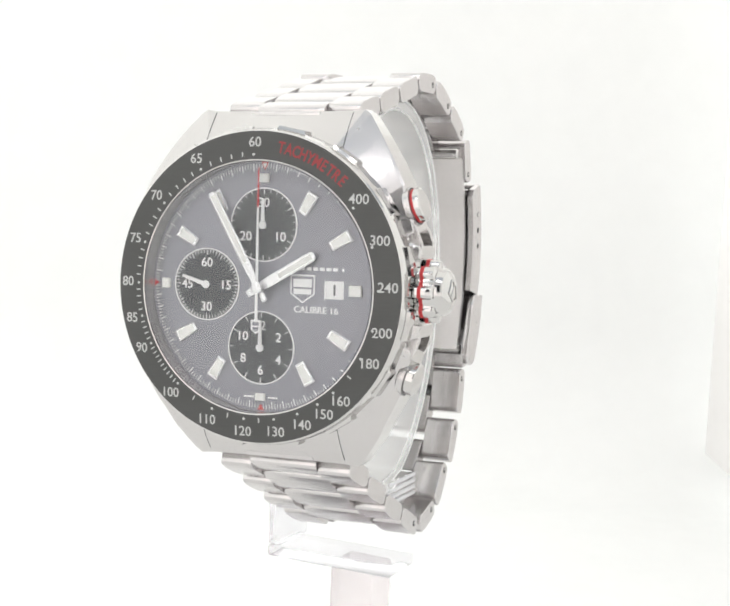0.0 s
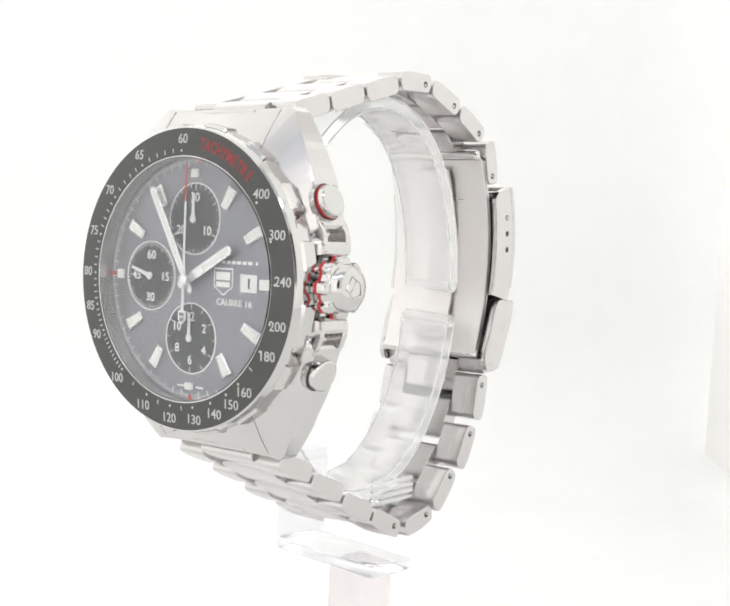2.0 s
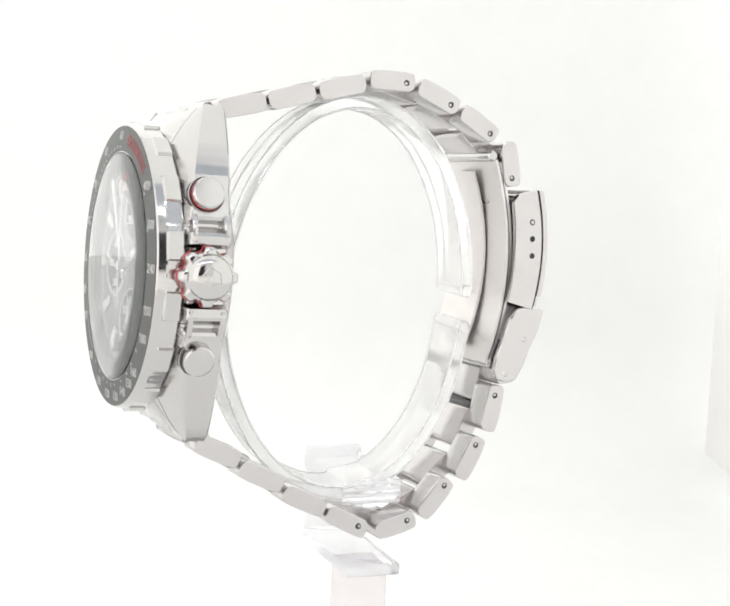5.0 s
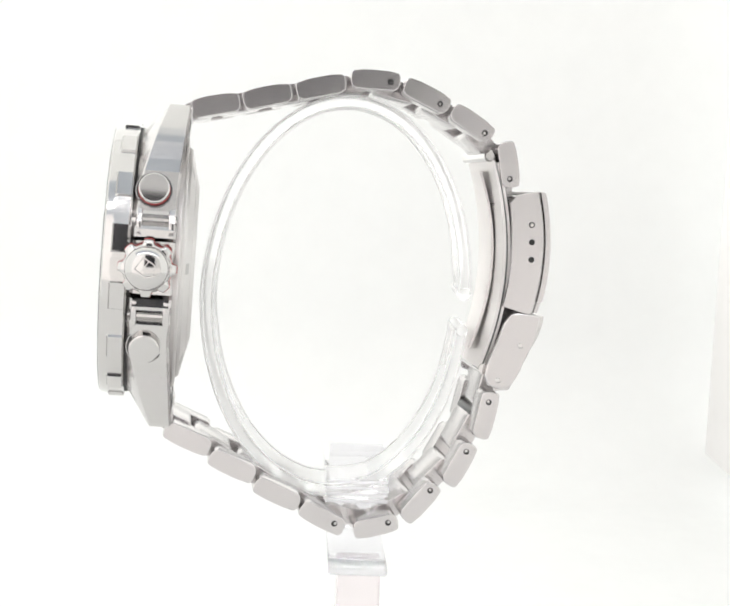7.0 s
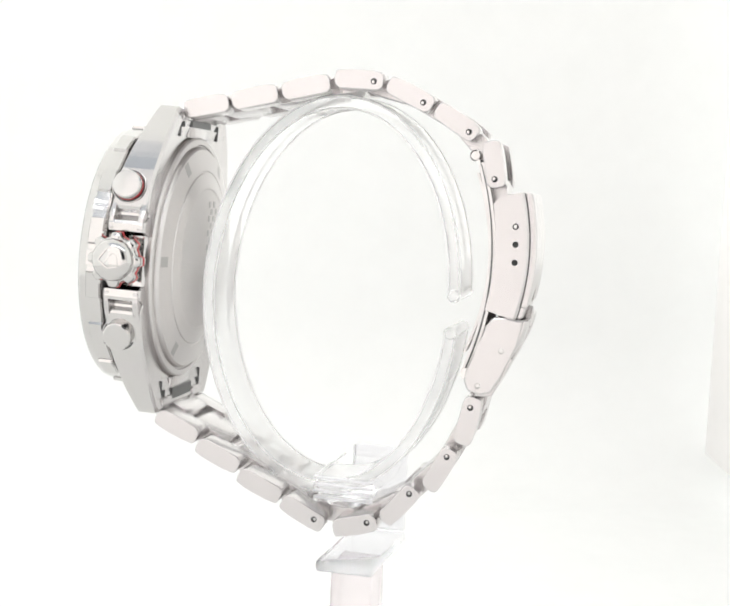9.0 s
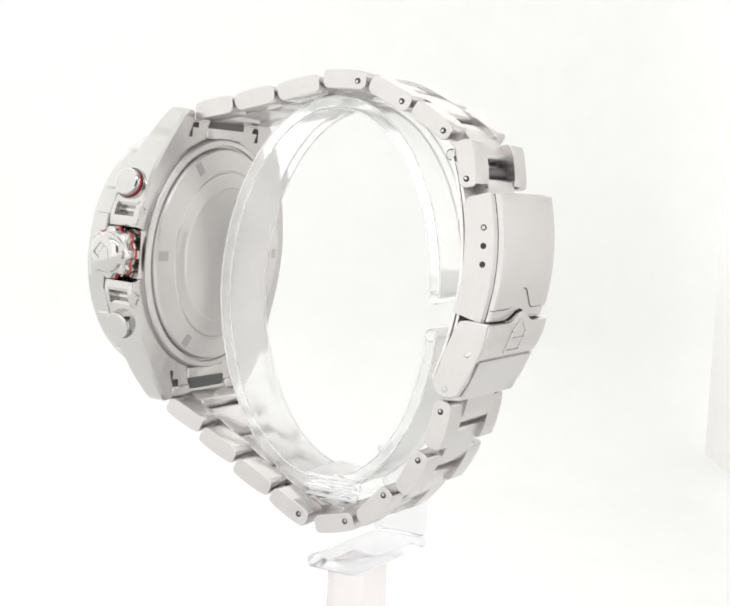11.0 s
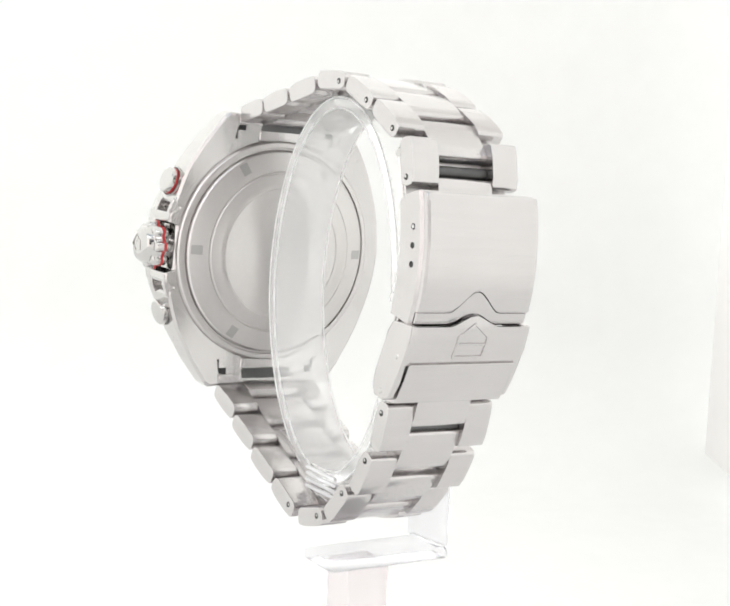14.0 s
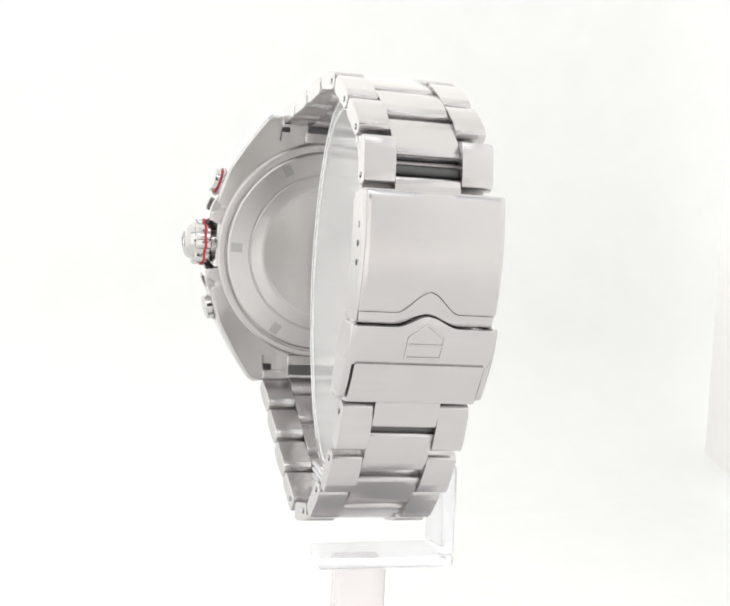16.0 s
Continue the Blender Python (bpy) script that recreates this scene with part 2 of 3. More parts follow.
def make_case():
    poly = case_outline()
    n = 360
    # corners are hit exactly
    angs = sorted({2 * math.pi * k / n for k in range(n)} | {math.atan2(x, z) % (2 * math.pi) for x, z in poly})
    outline = [on_outline(poly, a) for a in angs]
    circ = [(math.sin(a), math.cos(a)) for a in angs]
    bm = bmesh.new()
    levels = [[(c[0] * 19.5, 1.9, c[1] * 19.5) for c in circ],
              [(c[0] * 21.5, 2.1, c[1] * 21.5) for c in circ],
              [(c[0] * 21.6, 2.7, c[1] * 21.6) for c in circ],
              [(x * 0.985, flank_front(z) - 0.12, z * 0.985) for x, z in outline],
              [(x, flank_front(z) + 0.2, z) for x, z in outline],
              [(x, 9.1 + 1.1 * max(0, abs(z) - 12) / 13, z) for x, z in outline],
              [(x * 0.98, 9.5 + 1.1 * max(0, abs(z) - 12) / 13, z * 0.98) for x, z in outline],
              [(c[0] * 20.6, 9.6, c[1] * 20.6) for c in circ],
              [(c[0] * 19.0, 9.6, c[1] * 19.0) for c in circ]]
    rings = [[bm.verts.new(p) for p in level] for level in levels]
    m = len(angs)
    for a, b in zip(rings, rings[1:]):
        for k in range(m):
            bm.faces.new((a[k], a[(k + 1) % m], b[(k + 1) % m], b[k]))
    bm.faces.new(rings[0])
    bm.faces.new(rings[-1])
    bm.normal_update()
    for f in bm.faces:
        c = f.calc_center_median()
        f.material_index = int(all(abs(v.co.y - 9.6) > 0.1 for v in f.verts) and abs(f.normal.y) < 0.35 and math.hypot(c.x, c.z) > 21.0)
    ob = part("case", bm, SATIN, watch, "satin steel case with polished flanks, lugs and crown guards", angle=10)
    ob.data.materials.append(POLISHED)
    return ob


case = make_case()


def case_top(x, z):
    """The height of the case's sloping top between the bezel and its outer edge."""
    ox, oz = on_outline(case_outline(), math.atan2(x, z))
    reach, r = 0.985 * math.hypot(ox, oz), math.hypot(x, z)
    s = max(0.0, min(1.0, (r - 21.6) / (reach - 21.6)))
    return 2.7 + s * (flank_front(oz) - 0.12 - 2.7)


def seam(x, end):
    """The fine joint between a lug and the end link."""
    bm = bmesh.new()
    rows = []
    for z in np.linspace(19.0, 25.0, 14):
        y = case_top(x, end * z)
        rows.append([bm.verts.new((x + q, y + e, end * z)) for q, e in ((-0.07, 0.2), (-0.05, -0.03), (0.05, -0.03), (0.07, 0.2))])
    for a, b in zip(rows, rows[1:]):
        for k in range(4):
            bm.faces.new((a[k], a[(k + 1) % 4], b[(k + 1) % 4], b[k]))
    bm.faces.new(rows[0])
    bm.faces.new(rows[-1])
    return bm


for end in (1, -1):
    for side in (1, -1):
        part("lug_seam", seam(side * 10.7, end), SHADED_STEEL, case, "fine dark joint between lug and end link")


# bezel: a notched steel ring with a dark sloping insert
BEZ_N = 640


def facet(i, k):
    """Thirty-two flat facets round the rim, every second one a raised tab."""
    if i not in (6, 7, 8):
        return 1.0
    p = (k / BEZ_N * 16) % 1.0
    d = p - 0.5
    if abs(d) < 0.25:
        return 1.014 * math.cos(radians(5.6)) / math.cos(radians(22.5 * d))
    d = (p + 0.5) % 1.0 - 0.5
    return 0.990 / math.cos(radians(22.5 * d))


bezel = part("bezel", lathe([(17.5, -2.2), (17.6, -2.56), (17.75, -2.6), (21.75, -2.3), (21.95, -2.05), (22.15, -1.0), (22.35, -0.75), (22.35, 1.4), (22.1, 1.65), (20.5, 1.7), (17.5, 1.0)],
                            n=BEZ_N, closed=True, wave=facet),
             POLISHED, watch, "polished steel bezel ring with notched edge", angle=4)


def cone_y(r):
    return -2.62 + (r - 17.75) * 0.30 / 3.95


insert = part("bezel_insert", lathe([(17.75, -2.55), (17.8, cone_y(17.8) - 0.05), (21.68, cone_y(21.68) - 0.05), (21.74, -2.2)], n=180), INSERT, bezel,
              "dark anthracite tachymeter insert with silver numerals")
# a black ring paints the shade in the gap under the bezel
part("bezel_gap_shade", lathe([(21.6, 1.60), (21.75, 1.75), (21.7, 2.15), (20.8, 2.2)], n=180), GAP_SHADE, watch, "black ring for the shade in the gap under the bezel")


def on_cone(bm):
    for v in bm.verts:
        r = math.hypot(v.co.x, v.co.z)
        v.co.y += cone_y(r) - 0.075
    return bm


for word, deg, r in [("60", -1, 20.2), ("65", -28, 20.2), ("70", -51.5, 20.2), ("75", -71.5, 20.2), ("80", -89.5, 20.3), ("85", -104.5, 20.2),
                     ("90", -117.5, 20.2), ("100", -140, 20.2), ("110", -159.5, 20.2), ("120", -176, 20.2), ("130", 169.5, 20.2), ("140", 157.5, 20.1),
                     ("150", 147, 20.1), ("160", 138, 20.0), ("180", 118.5, 19.9), ("200", 105.5, 19.8), ("240", 87.6, 19.8), ("300", 69, 19.8), ("400", 50.5, 19.8)]:
    x, z = clock(deg, r)
    part("numeral", on_cone(place(letters(word, 1.95, bold=0.005), shift(x, 0, z))), BEZEL_PRINT, insert)
for i, ch in enumerate("TACHYMETRE"):
    deg = 10.8 + 30.0 * i / 9
    x, z = clock(deg, 19.75)
    part("letter", on_cone(place(letters(ch, 2.25, bold=0.02), shift(x, 0, z) @ turn(deg) @ Matrix.Diagonal((0.74, 1, 1, 1)))), DEEP_RED, insert, "red letter")


def scale_marks():
    bm = bmesh.new()
    dots = [-1.5, -28, -51.5, -71.5, -90, -105, -118, -140, -160, -176, 169.5, 158, 147.5, 138.5, 119, 106, 89, 70.5, 52]
    for deg in dots:
        x, z = clock(deg, 18.45)
        lathe([(0.0, -0.03), (0.19, -0.03), (0.19, 0.03)], n=10, centre=(x, 0, z), bm=bm)
    ticks = []
    for a, b, n in [(-28, -1.5, 5), (-51.5, -28, 5), (-71.5, -51.5, 5), (-90, -71.5, 5), (-105, -90, 5), (-118, -105, 5), (-140, -118, 10), (-160, -140, 2), (-176, -160, 2), (-190.5, -176, 2)]:
        ticks += [a + (b - a) * k / n for k in range(1, n)]
    ticks += [128.5]
    for deg in ticks:
        t = prism([(-0.08, 18.2), (0.08, 18.2), (0.08, 18.85), (-0.08, 18.85)], -0.03, 0.03, "y")
        place(t, turn(deg))
        me = bpy.data.meshes.new("t")
        t.to_mesh(me)
        t.free()
        bm.from_mesh(me)
        bpy.data.meshes.remove(me)
    return on_cone(bm)


tagged(part("scale_marks", scale_marks(), BEZEL_PRINT, insert), kind="stuff")

# crystal
crystal = part("crystal", lathe([(0, -2.95), (6, -2.94), (12, -2.91), (16.8, -2.8), (17.45, -2.65), (17.45, -2.36), (0, -2.36)], n=128), GLASS, watch, "clear sapphire crystal")
crystal.visible_shadow = False

# dial and its ring
dial = part("dial", lathe([(0, 0.0), (17.55, 0.0), (17.55, 0.8), (0, 0.8)], n=128), DIAL, watch, "anthracite grey dial with three black subdials")
part("dial_wall", lathe([(17.3, -0.02), (17.52, -2.25), (17.56, -2.25), (17.56, -0.02)], n=128, closed=True), SATIN, watch, "steel ring round the dial")


def minute_track():
    bm = bmesh.new()
    for k in range(240):
        if k % 60 == 0:
            continue
        long = k % 4 == 0
        r0, w = (16.05, 0.075) if long else (16.45, 0.045)
        t = prism([(-w, r0), (w, r0), (w, 17.0), (-w, 17.0)], -0.02, 0.0, "y")
        place(t, turn(k * 1.5))
        me = bpy.data.meshes.new("t")
        t.to_mesh(me)
        t.free()
        bm.from_mesh(me)
        bpy.data.meshes.remove(me)
    return bm


tagged(part("minute_track", minute_track(), PRINT, dial), kind="stuff")
for deg in (0, 90, 180, 270):
    if deg == 90:
        continue
    tri = [(-0.55, 17.15), (0.55, 17.15), (0, 16.2)] if deg == 0 else [(-0.5, 17.15), (0.5, 17.15), (0, 16.35)]
    part("triangle", place(prism(tri, -0.05, 0.0, "y"), turn(deg)), RED, dial, "red triangle", smooth=False)
    if deg == 0:
        part("triangle", prism([(-0.3, 17.0), (0.3, 17.0), (0, 16.45)], -0.07, -0.04, "y"), PRINT, dial, "white triangle", smooth=False)

# applied hour markers
marker = None
for h in (1, 2, 4, 5, 7, 8, 10, 11):
    if marker is None:
        marker = part("hour_marker", prism([(-0.7, 11.9), (0.7, 11.9), (0.92, 15.2), (-0.92, 15.2)], -0.55, 0.0, "y", 0.12, 1), HAND, dial, "applied silver hour marker")
        lume = part("lume", prism([(-0.48, 12.3), (0.48, 12.3), (0.66, 14.8), (-0.66, 14.8)], -0.6, -0.5, "y"), LUME, marker)
        marker.matrix_basis = turn(30)
    else:
        again(lume, Matrix.Identity(4), again(marker, turn(30 * h)))
for deg, r0, r1, w in ((0, 14.55, 15.75, 0.75), (90, 13.1, 14.9, 0.75), (180, 14.9, 15.9, 0.75), (270, 14.6, 15.8, 0.7)):
    part("hour_marker", place(prism([(-w, r0), (w, r0), (w, r1), (-w, r1)], -0.5, 0.0, "y", 0.1, 1), turn(deg)), LUME, dial, "short applied marker")

# subdials
SUBS = [(0.0, 8.7, 60, [("30", 0), ("10", 120), ("20", 240)], 30), (-8.8, 0.05, 60, [("60", 0), ("15", 90), ("30", 180), ("45", 270)], 60),
        (-0.1, -8.55, 12, [("12", 0), ("2", 60), ("4", 120), ("6", 180), ("8", 240), ("10", 300)], 12)]
for cx, cz, _, words, count in SUBS:
    sub = part("subdial", place(lathe([(0, -0.03), (5.0, -0.03), (5.05, 0.01)], n=72), shift(cx, 0, cz)), SUBDIAL, dial, "black recessed-look subdial with white scale")
    part("subdial_ring", place(lathe([(4.98, 0), (5.0, -0.1), (5.15, -0.1), (5.17, 0)], n=72), shift(cx, 0, cz)), PRINT, sub)
    bm = bmesh.new()
    for k in range(count):
        long = k % 5 == 0 or count == 12
        t = prism([(-0.07, 4.2 if long else 4.5), (0.07, 4.2 if long else 4.5), (0.07, 4.9), (-0.07, 4.9)], -0.06, -0.03, "y")
        place(t, shift(cx, 0, cz) @ turn(360 * k / count))
        me = bpy.data.meshes.new("t")
        t.to_mesh(me)
        t.free()
        bm.from_mesh(me)
        bpy.data.meshes.remove(me)
    part("subdial_ticks", bm, PRINT, sub)
    for word, deg in words:
        x, z = clock(deg, 3.15)
        part("numeral", place(letters(word, 1.85), shift(cx + x, -0.08, cz + z)), PRINT, sub)


def sub_hand(cx, cz, deg, length):
    bm = prism([(-0.32, -0.3), (0.32, -0.3), (0.2, length), (-0.2, length)], -0.5, -0.38, "y")
    lathe([(0, -0.62), (0.5, -0.6), (0.58, -0.5), (0.58, -0.36)], n=24, bm=bm)
    return part("subdial_hand", place(bm, shift(cx, 0, cz) @ turn(deg)), PRINT, watch, "white baton hand of a subdial")


sub_hand(0.0, 8.7, 0, 3.7)
sub_hand(-8.8, 0.05, -73, 3.9)
sub_hand(-0.1, -8.55, 0, 3.7)

# printing on the dial
part("date_window", prism([(9.6, -1.25), (12.25, -1.25), (12.25, 1.25), (9.6, 1.25)], -0.04, 0.0, "y"), PRINT, dial, "white date disc")
part("date_frame", prism([(9.45, -1.4), (9.6, -1.4), (9.6, 1.4), (9.45, 1.4)], -0.1, 0.0, "y"), HAND, dial)
part("numeral", place(letters("1", 2.1), shift(10.95, -0.07, 0)), SUBDIAL, dial, "black date numeral")


def shield(w, h, cx, cz):
    return [(cx - w, cz + h), (cx + w, cz + h), (cx + w, cz - h * 0.35), (cx, cz - h), (cx - w, cz - h * 0.35)]


emblem = part("emblem", prism(shield(1.85, 2.0, 6.15, 0.0), -0.06, 0.0, "y"), PRINT, dial, "small white shield emblem", smooth=False)
part("emblem_field", prism(shield(1.65, 1.75, 6.15, 0.0), -0.09, -0.05, "y"), DIAL, emblem, smooth=False)
part("emblem_bar", prism([(4.75, 0.25), (7.55, 0.25), (7.55, 1.4), (4.75, 1.4)], -0.12, -0.08, "y"), PRINT, emblem)
part("emblem_bar", prism([(4.8, -0.75), (7.5, -0.75), (7.5, 0.0), (4.8, 0.0)], -0.12, -0.08, "y"), PRINT, emblem)
for i in range(8):
    x = 4.75 + i * 0.98 + (0.35 if i == 7 else 0)
    w = 0.72 if i < 7 else 0.3
    part("print_bar", prism([(x, 2.6), (x + w, 2.6), (x + w, 3.05), (x, 3.05)], -0.03, 0.0, "y"), PRINT, dial)
part("lettering", place(letters("CALIBRE 16", 1.32), shift(8.2, -0.04, -2.85)), PRINT, dial, "white printed words")
part("print_bar", prism([(-2.6, -15.55), (-1.1, -15.55), (-1.1, -15.3), (-2.6, -15.3)], -0.03, 0.0, "y"), PRINT, dial)
part("print_bar", prism([(1.1, -15.55), (2.6, -15.55), (2.6, -15.3), (1.1, -15.3)], -0.03, 0.0, "y"), PRINT, dial)


# hands
def baton(w, r0, r1, tip, y0, y1):
    return prism([(-w * 0.7, r0), (w * 0.7, r0), (w, r0 + (r1 - r0) * 0.35), (w * 1.05, r1 - tip), (w * 0.55, r1), (-w * 0.55, r1), (-w * 1.05, r1 - tip), (-w, r0 + (r1 - r0) * 0.35)], y0, y1, "y", 0.06, 1)


def hand(name, deg, w, r1, y, label, lume_from):
    ob = part(name, place(baton(w, -2.2, r1, 0.5, y, y + 0.28), turn(deg)), HAND, watch, label)
    part("lume", place(prism([(-w * 0.5, lume_from), (w * 0.5, lume_from), (w * 0.6, r1 - 0.5), (-w * 0.6, r1 - 0.5)], y - 0.04, y + 0.05, "y"), turn(deg)), LUME, ob)
    return ob


hand("hour_hand", 60, 0.72, 9.6, -1.15, "broad silver hour hand", 3.4)
hand("minute_hand", -30, 0.62, 15.1, -1.6, "long silver minute hand", 4.0)
seconds = part("seconds_hand", prism([(-0.22, -4.6), (0.22, -4.6), (0.13, 11.2), (-0.13, 11.2)], -2.05, -1.9, "y"), PRINT, watch, "thin white central seconds hand with a shield counterweight")
part("red_tip", prism([(-0.12, 11.2), (0.12, 11.2), (0.08, 16.6), (-0.08, 16.6)], -2.05, -1.92, "y"), RED, seconds, "red tip")
part("counterweight", prism(shield(0.75, 1.0, 0, -5.5), -2.08, -1.9, "y"), PRINT, seconds, smooth=False)
part("counterweight_field", prism([(-0.5, -5.3), (0.5, -5.3), (0.5, -4.8), (-0.5, -4.8)], -2.1, -2.06, "y"), DIAL, seconds, smooth=False)
part("counterweight_field", prism([(-0.5, -5.5), (0.5, -5.5), (0.4, -5.9), (0, -6.2), (-0.4, -5.9)], -2.1, -2.06, "y"), DIAL, seconds, smooth=False)
part("hand_cap", lathe([(0, -2.3), (0.6, -2.28), (0.85, -2.15), (0.85, -0.9)], n=32), HAND, watch, "round cap of the hands")

# the bezel, crystal and dial sit together in the case
for ob in watch.children:
    kind = ob.name.split(".")[0]
    if kind in ("bezel", "bezel_gap_shade", "crystal"):
        ob.matrix_basis = Matrix.Translation((-0.3 * MM, 0.9 * MM, -0.1 * MM)) @ Matrix.Diagonal((1.014, 1, 1.014, 1))
    elif kind == "case":
        ob.matrix_basis = Matrix.Translation((-0.3 * MM, 0, 0)) @ Matrix.Diagonal((1.022, 1, 1, 1))
    elif kind in ("dial", "dial_wall", "subdial_hand", "hour_hand", "minute_hand", "seconds_hand", "hand_cap"):
        ob.matrix_basis = Matrix.Translation((-0.3 * MM, 1.15 * MM, -0.1 * MM)) @ Matrix.Diagonal((1.014, 1, 1.014, 1))

# crown, pushers
CR = (0, 5.6, 0.1)


def lobes(i, k):
    s = math.cos(2 * math.pi * k / 120 * 8)
    return 1.0 + (0.085 * max(-1, min(1, s * 2.6)) if i in (3, 4, 5, 6) else 0.0)


crown = part("crown", place(lathe([(0, 20.5), (2.4, 20.5), (2.4, 21.9), (3.75, 22.0), (4.05, 22.25), (4.05, 24.6), (3.8, 24.9), (3.4, 25.0), (3.3, 25.6), (2.9, 26.2), (2.0, 26.6), (0, 26.8)], "x", n=120, wave=lobes), shift(*CR)),
             POLISHED, watch, "polished steel crown with scalloped grip and domed end", angle=44)
part("red_ring", place(lathe([(3.7, 22.85), (4.13, 22.9), (4.13, 23.4), (3.7, 23.45)], "x", n=120, wave=lambda i, k: 1.0 + 0.085 * max(-1, min(1, 2.6 * math.cos(2 * math.pi * k / 15)))), shift(*CR)), RED, crown, "red ring in the crown's grip")
for a, b in (((-1.1, 1.5), (1.1, 1.5)), ((1.1, 1.5), (1.2, -0.5)), ((1.2, -0.5), (0.0, -1.6)), ((0.0, -1.6), (-1.2, -0.5)), ((-1.2, -0.5), (-1.1, 1.5)), ((-1.1, 0.45), (1.1, 0.45))):
    d = Vector((b[0] - a[0], b[1] - a[1]))
    n = Vector((-d.y, d.x)).normalized() * 0.08
    ridge = prism([(a[0] + n.x, a[1] + n.y), (b[0] + n.x, b[1] + n.y), (b[0] - n.x, b[1] - n.y), (a[0] - n.x, a[1] - n.y)], 26.3, 26.79, "x")
    part("crown_emblem", place(ridge, shift(*CR) @ Matrix.Rotation(radians(55), 4, "X")), POLISHED, crown, "raised shield line on the crown")
for z, red in ((11.6, True), (-11.9, False)):
    tilt = Matrix.Rotation(radians(-16 if z > 0 else 16), 4, "Y")
    seat = shift(19.8 if red else 19.5, 5.8, z) @ tilt
    stem = lathe([(0, -3.0), (1.75, -3.0), (1.75, 0.75), (2.3, 0.8), (2.38, 0.95), (2.38, 2.05), (2.32, 2.25), (2.12, 2.4), (0, 2.46)], "x", n=48)
    pusher = part("pusher", place(stem, seat), POLISHED, watch, "round polished steel chronograph pusher")
    # a dark ring whose colour gives the shade of the pusher's bore
    part("pusher_bore_shade", place(lathe([(2.36, 0.2), (2.4, 1.02), (2.7, 1.02), (2.72, 0.2)], "x", n=48), seat), SHADED_STEEL, pusher, "dark ring for the shade in the bore round the pusher")
    part("pusher_well", place(lathe([(2.7, 0.2), (2.71, 1.1), (2.84, 1.1), (2.88, 0.2)], "x", n=48), seat), SATIN, pusher, "steel seat round the pusher")
    if red:
        part("red_ring", place(lathe([(2.3, 1.1), (2.43, 1.14), (2.43, 1.5), (2.3, 1.54)], "x", n=48), seat), RED, pusher, "red ring")

# webs that close the grooves of the crown guards in front and behind
for e in (1, -1):
    for y0, y1 in ((3.5, 4.3), (8.3, 9.3)):
        web = [(19.5, e * 10.4), (20.9, e * 10.1), (22.0, e * 8.2), (22.6, e * 6.9), (22.7, e * 5.0), (19.5, e * 4.8)]
        part("guard_web", prism(web, y0, y1, "y", 0.15, 2), SATIN, watch, "satin steel web of the crown guard")

# joints between bracelet and lugs, seen from behind; dark blocks stand in for shade
for e in (1, -1):
    for d in (1, -1):
        part("lug_gap_shade", box(*sorted((d * 8.75, d * 10.3)), 9.0, 10.36, *sorted((e * 22.35, e * 23.5))), GAP_SHADE, watch, "black block for the shade in a square gap beside a lug")
        part("lug_joint", box(*sorted((d * 10.32, d * 10.46)), 9.0, 10.3, *sorted((e * 20.7, e * 23.5))), SHADED_STEEL, watch, "fine joint between lug and end link")
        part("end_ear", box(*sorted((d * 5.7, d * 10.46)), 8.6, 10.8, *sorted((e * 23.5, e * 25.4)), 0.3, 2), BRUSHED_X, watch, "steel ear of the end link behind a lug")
    part("end_joint_shade", box(-5.2, 5.2, 9.0, 10.5, *sorted((e * 22.5, e * 24.6))), SHADED_STEEL, watch, "dark block for the shade in the joint behind the end link")

# case back
back = part("case_back", lathe([(20.8, 9.3), (20.9, 10.2), (20.6, 10.5), (19.75, 10.6), (19.6, 10.25), (19.35, 10.25), (19.2, 10.85), (18.9, 11.2), (15.35, 12.0), (15.2, 11.88), (15.0, 11.92), (14.85, 12.12), (13.2, 12.5), (12.9, 12.62), (12.3, 12.66), (12.1, 12.55), (0, 12.6)], n=144),
            CASE_BACK, watch, "screwed steel case back with key slots")
for k in range(6):
    slot = bmesh.new()
    corners = [(-0.85, 18.6), (0.85, 18.6), (0.85, 16.5), (-0.85, 16.5)]
    low = [slot.verts.new((x, 11.2 + (18.9 - r) * 1.3 / 5.7 - 0.3, r)) for x, r in corners]
    top = [slot.verts.new((x, 11.2 + (18.9 - r) * 1.3 / 5.7 + 0.02, r)) for x, r in corners]
    slot.faces.new(low)
    slot.faces.new(top)
    for i in range(4):
        slot.faces.new((low[i], low[(i + 1) % 4], top[(i + 1) % 4], top[i]))
    part("key_slot", place(slot, turn(30 + 60 * k)), SLOT, back)


def engraving():
    """A faint chequer of small squares on the case back."""
    bm = bmesh.new()
    for i in range(7):
        for j in range(8):
            if (i + j) % 2 == 0:
                x, z = -9.6 + 1.25 * i, 10.0 - 1.25 * j
                if math.hypot(x, z) < 11.2:
                    prism([(x, z), (x + 1.05, z), (x + 1.05, z - 1.05), (x, z - 1.05)], 12.5, 12.62, "y", bm=bm)
    return bm


tagged(part("engraving", engraving(), SLOT, back, "faint engraved chequer pattern"), kind="stuff")

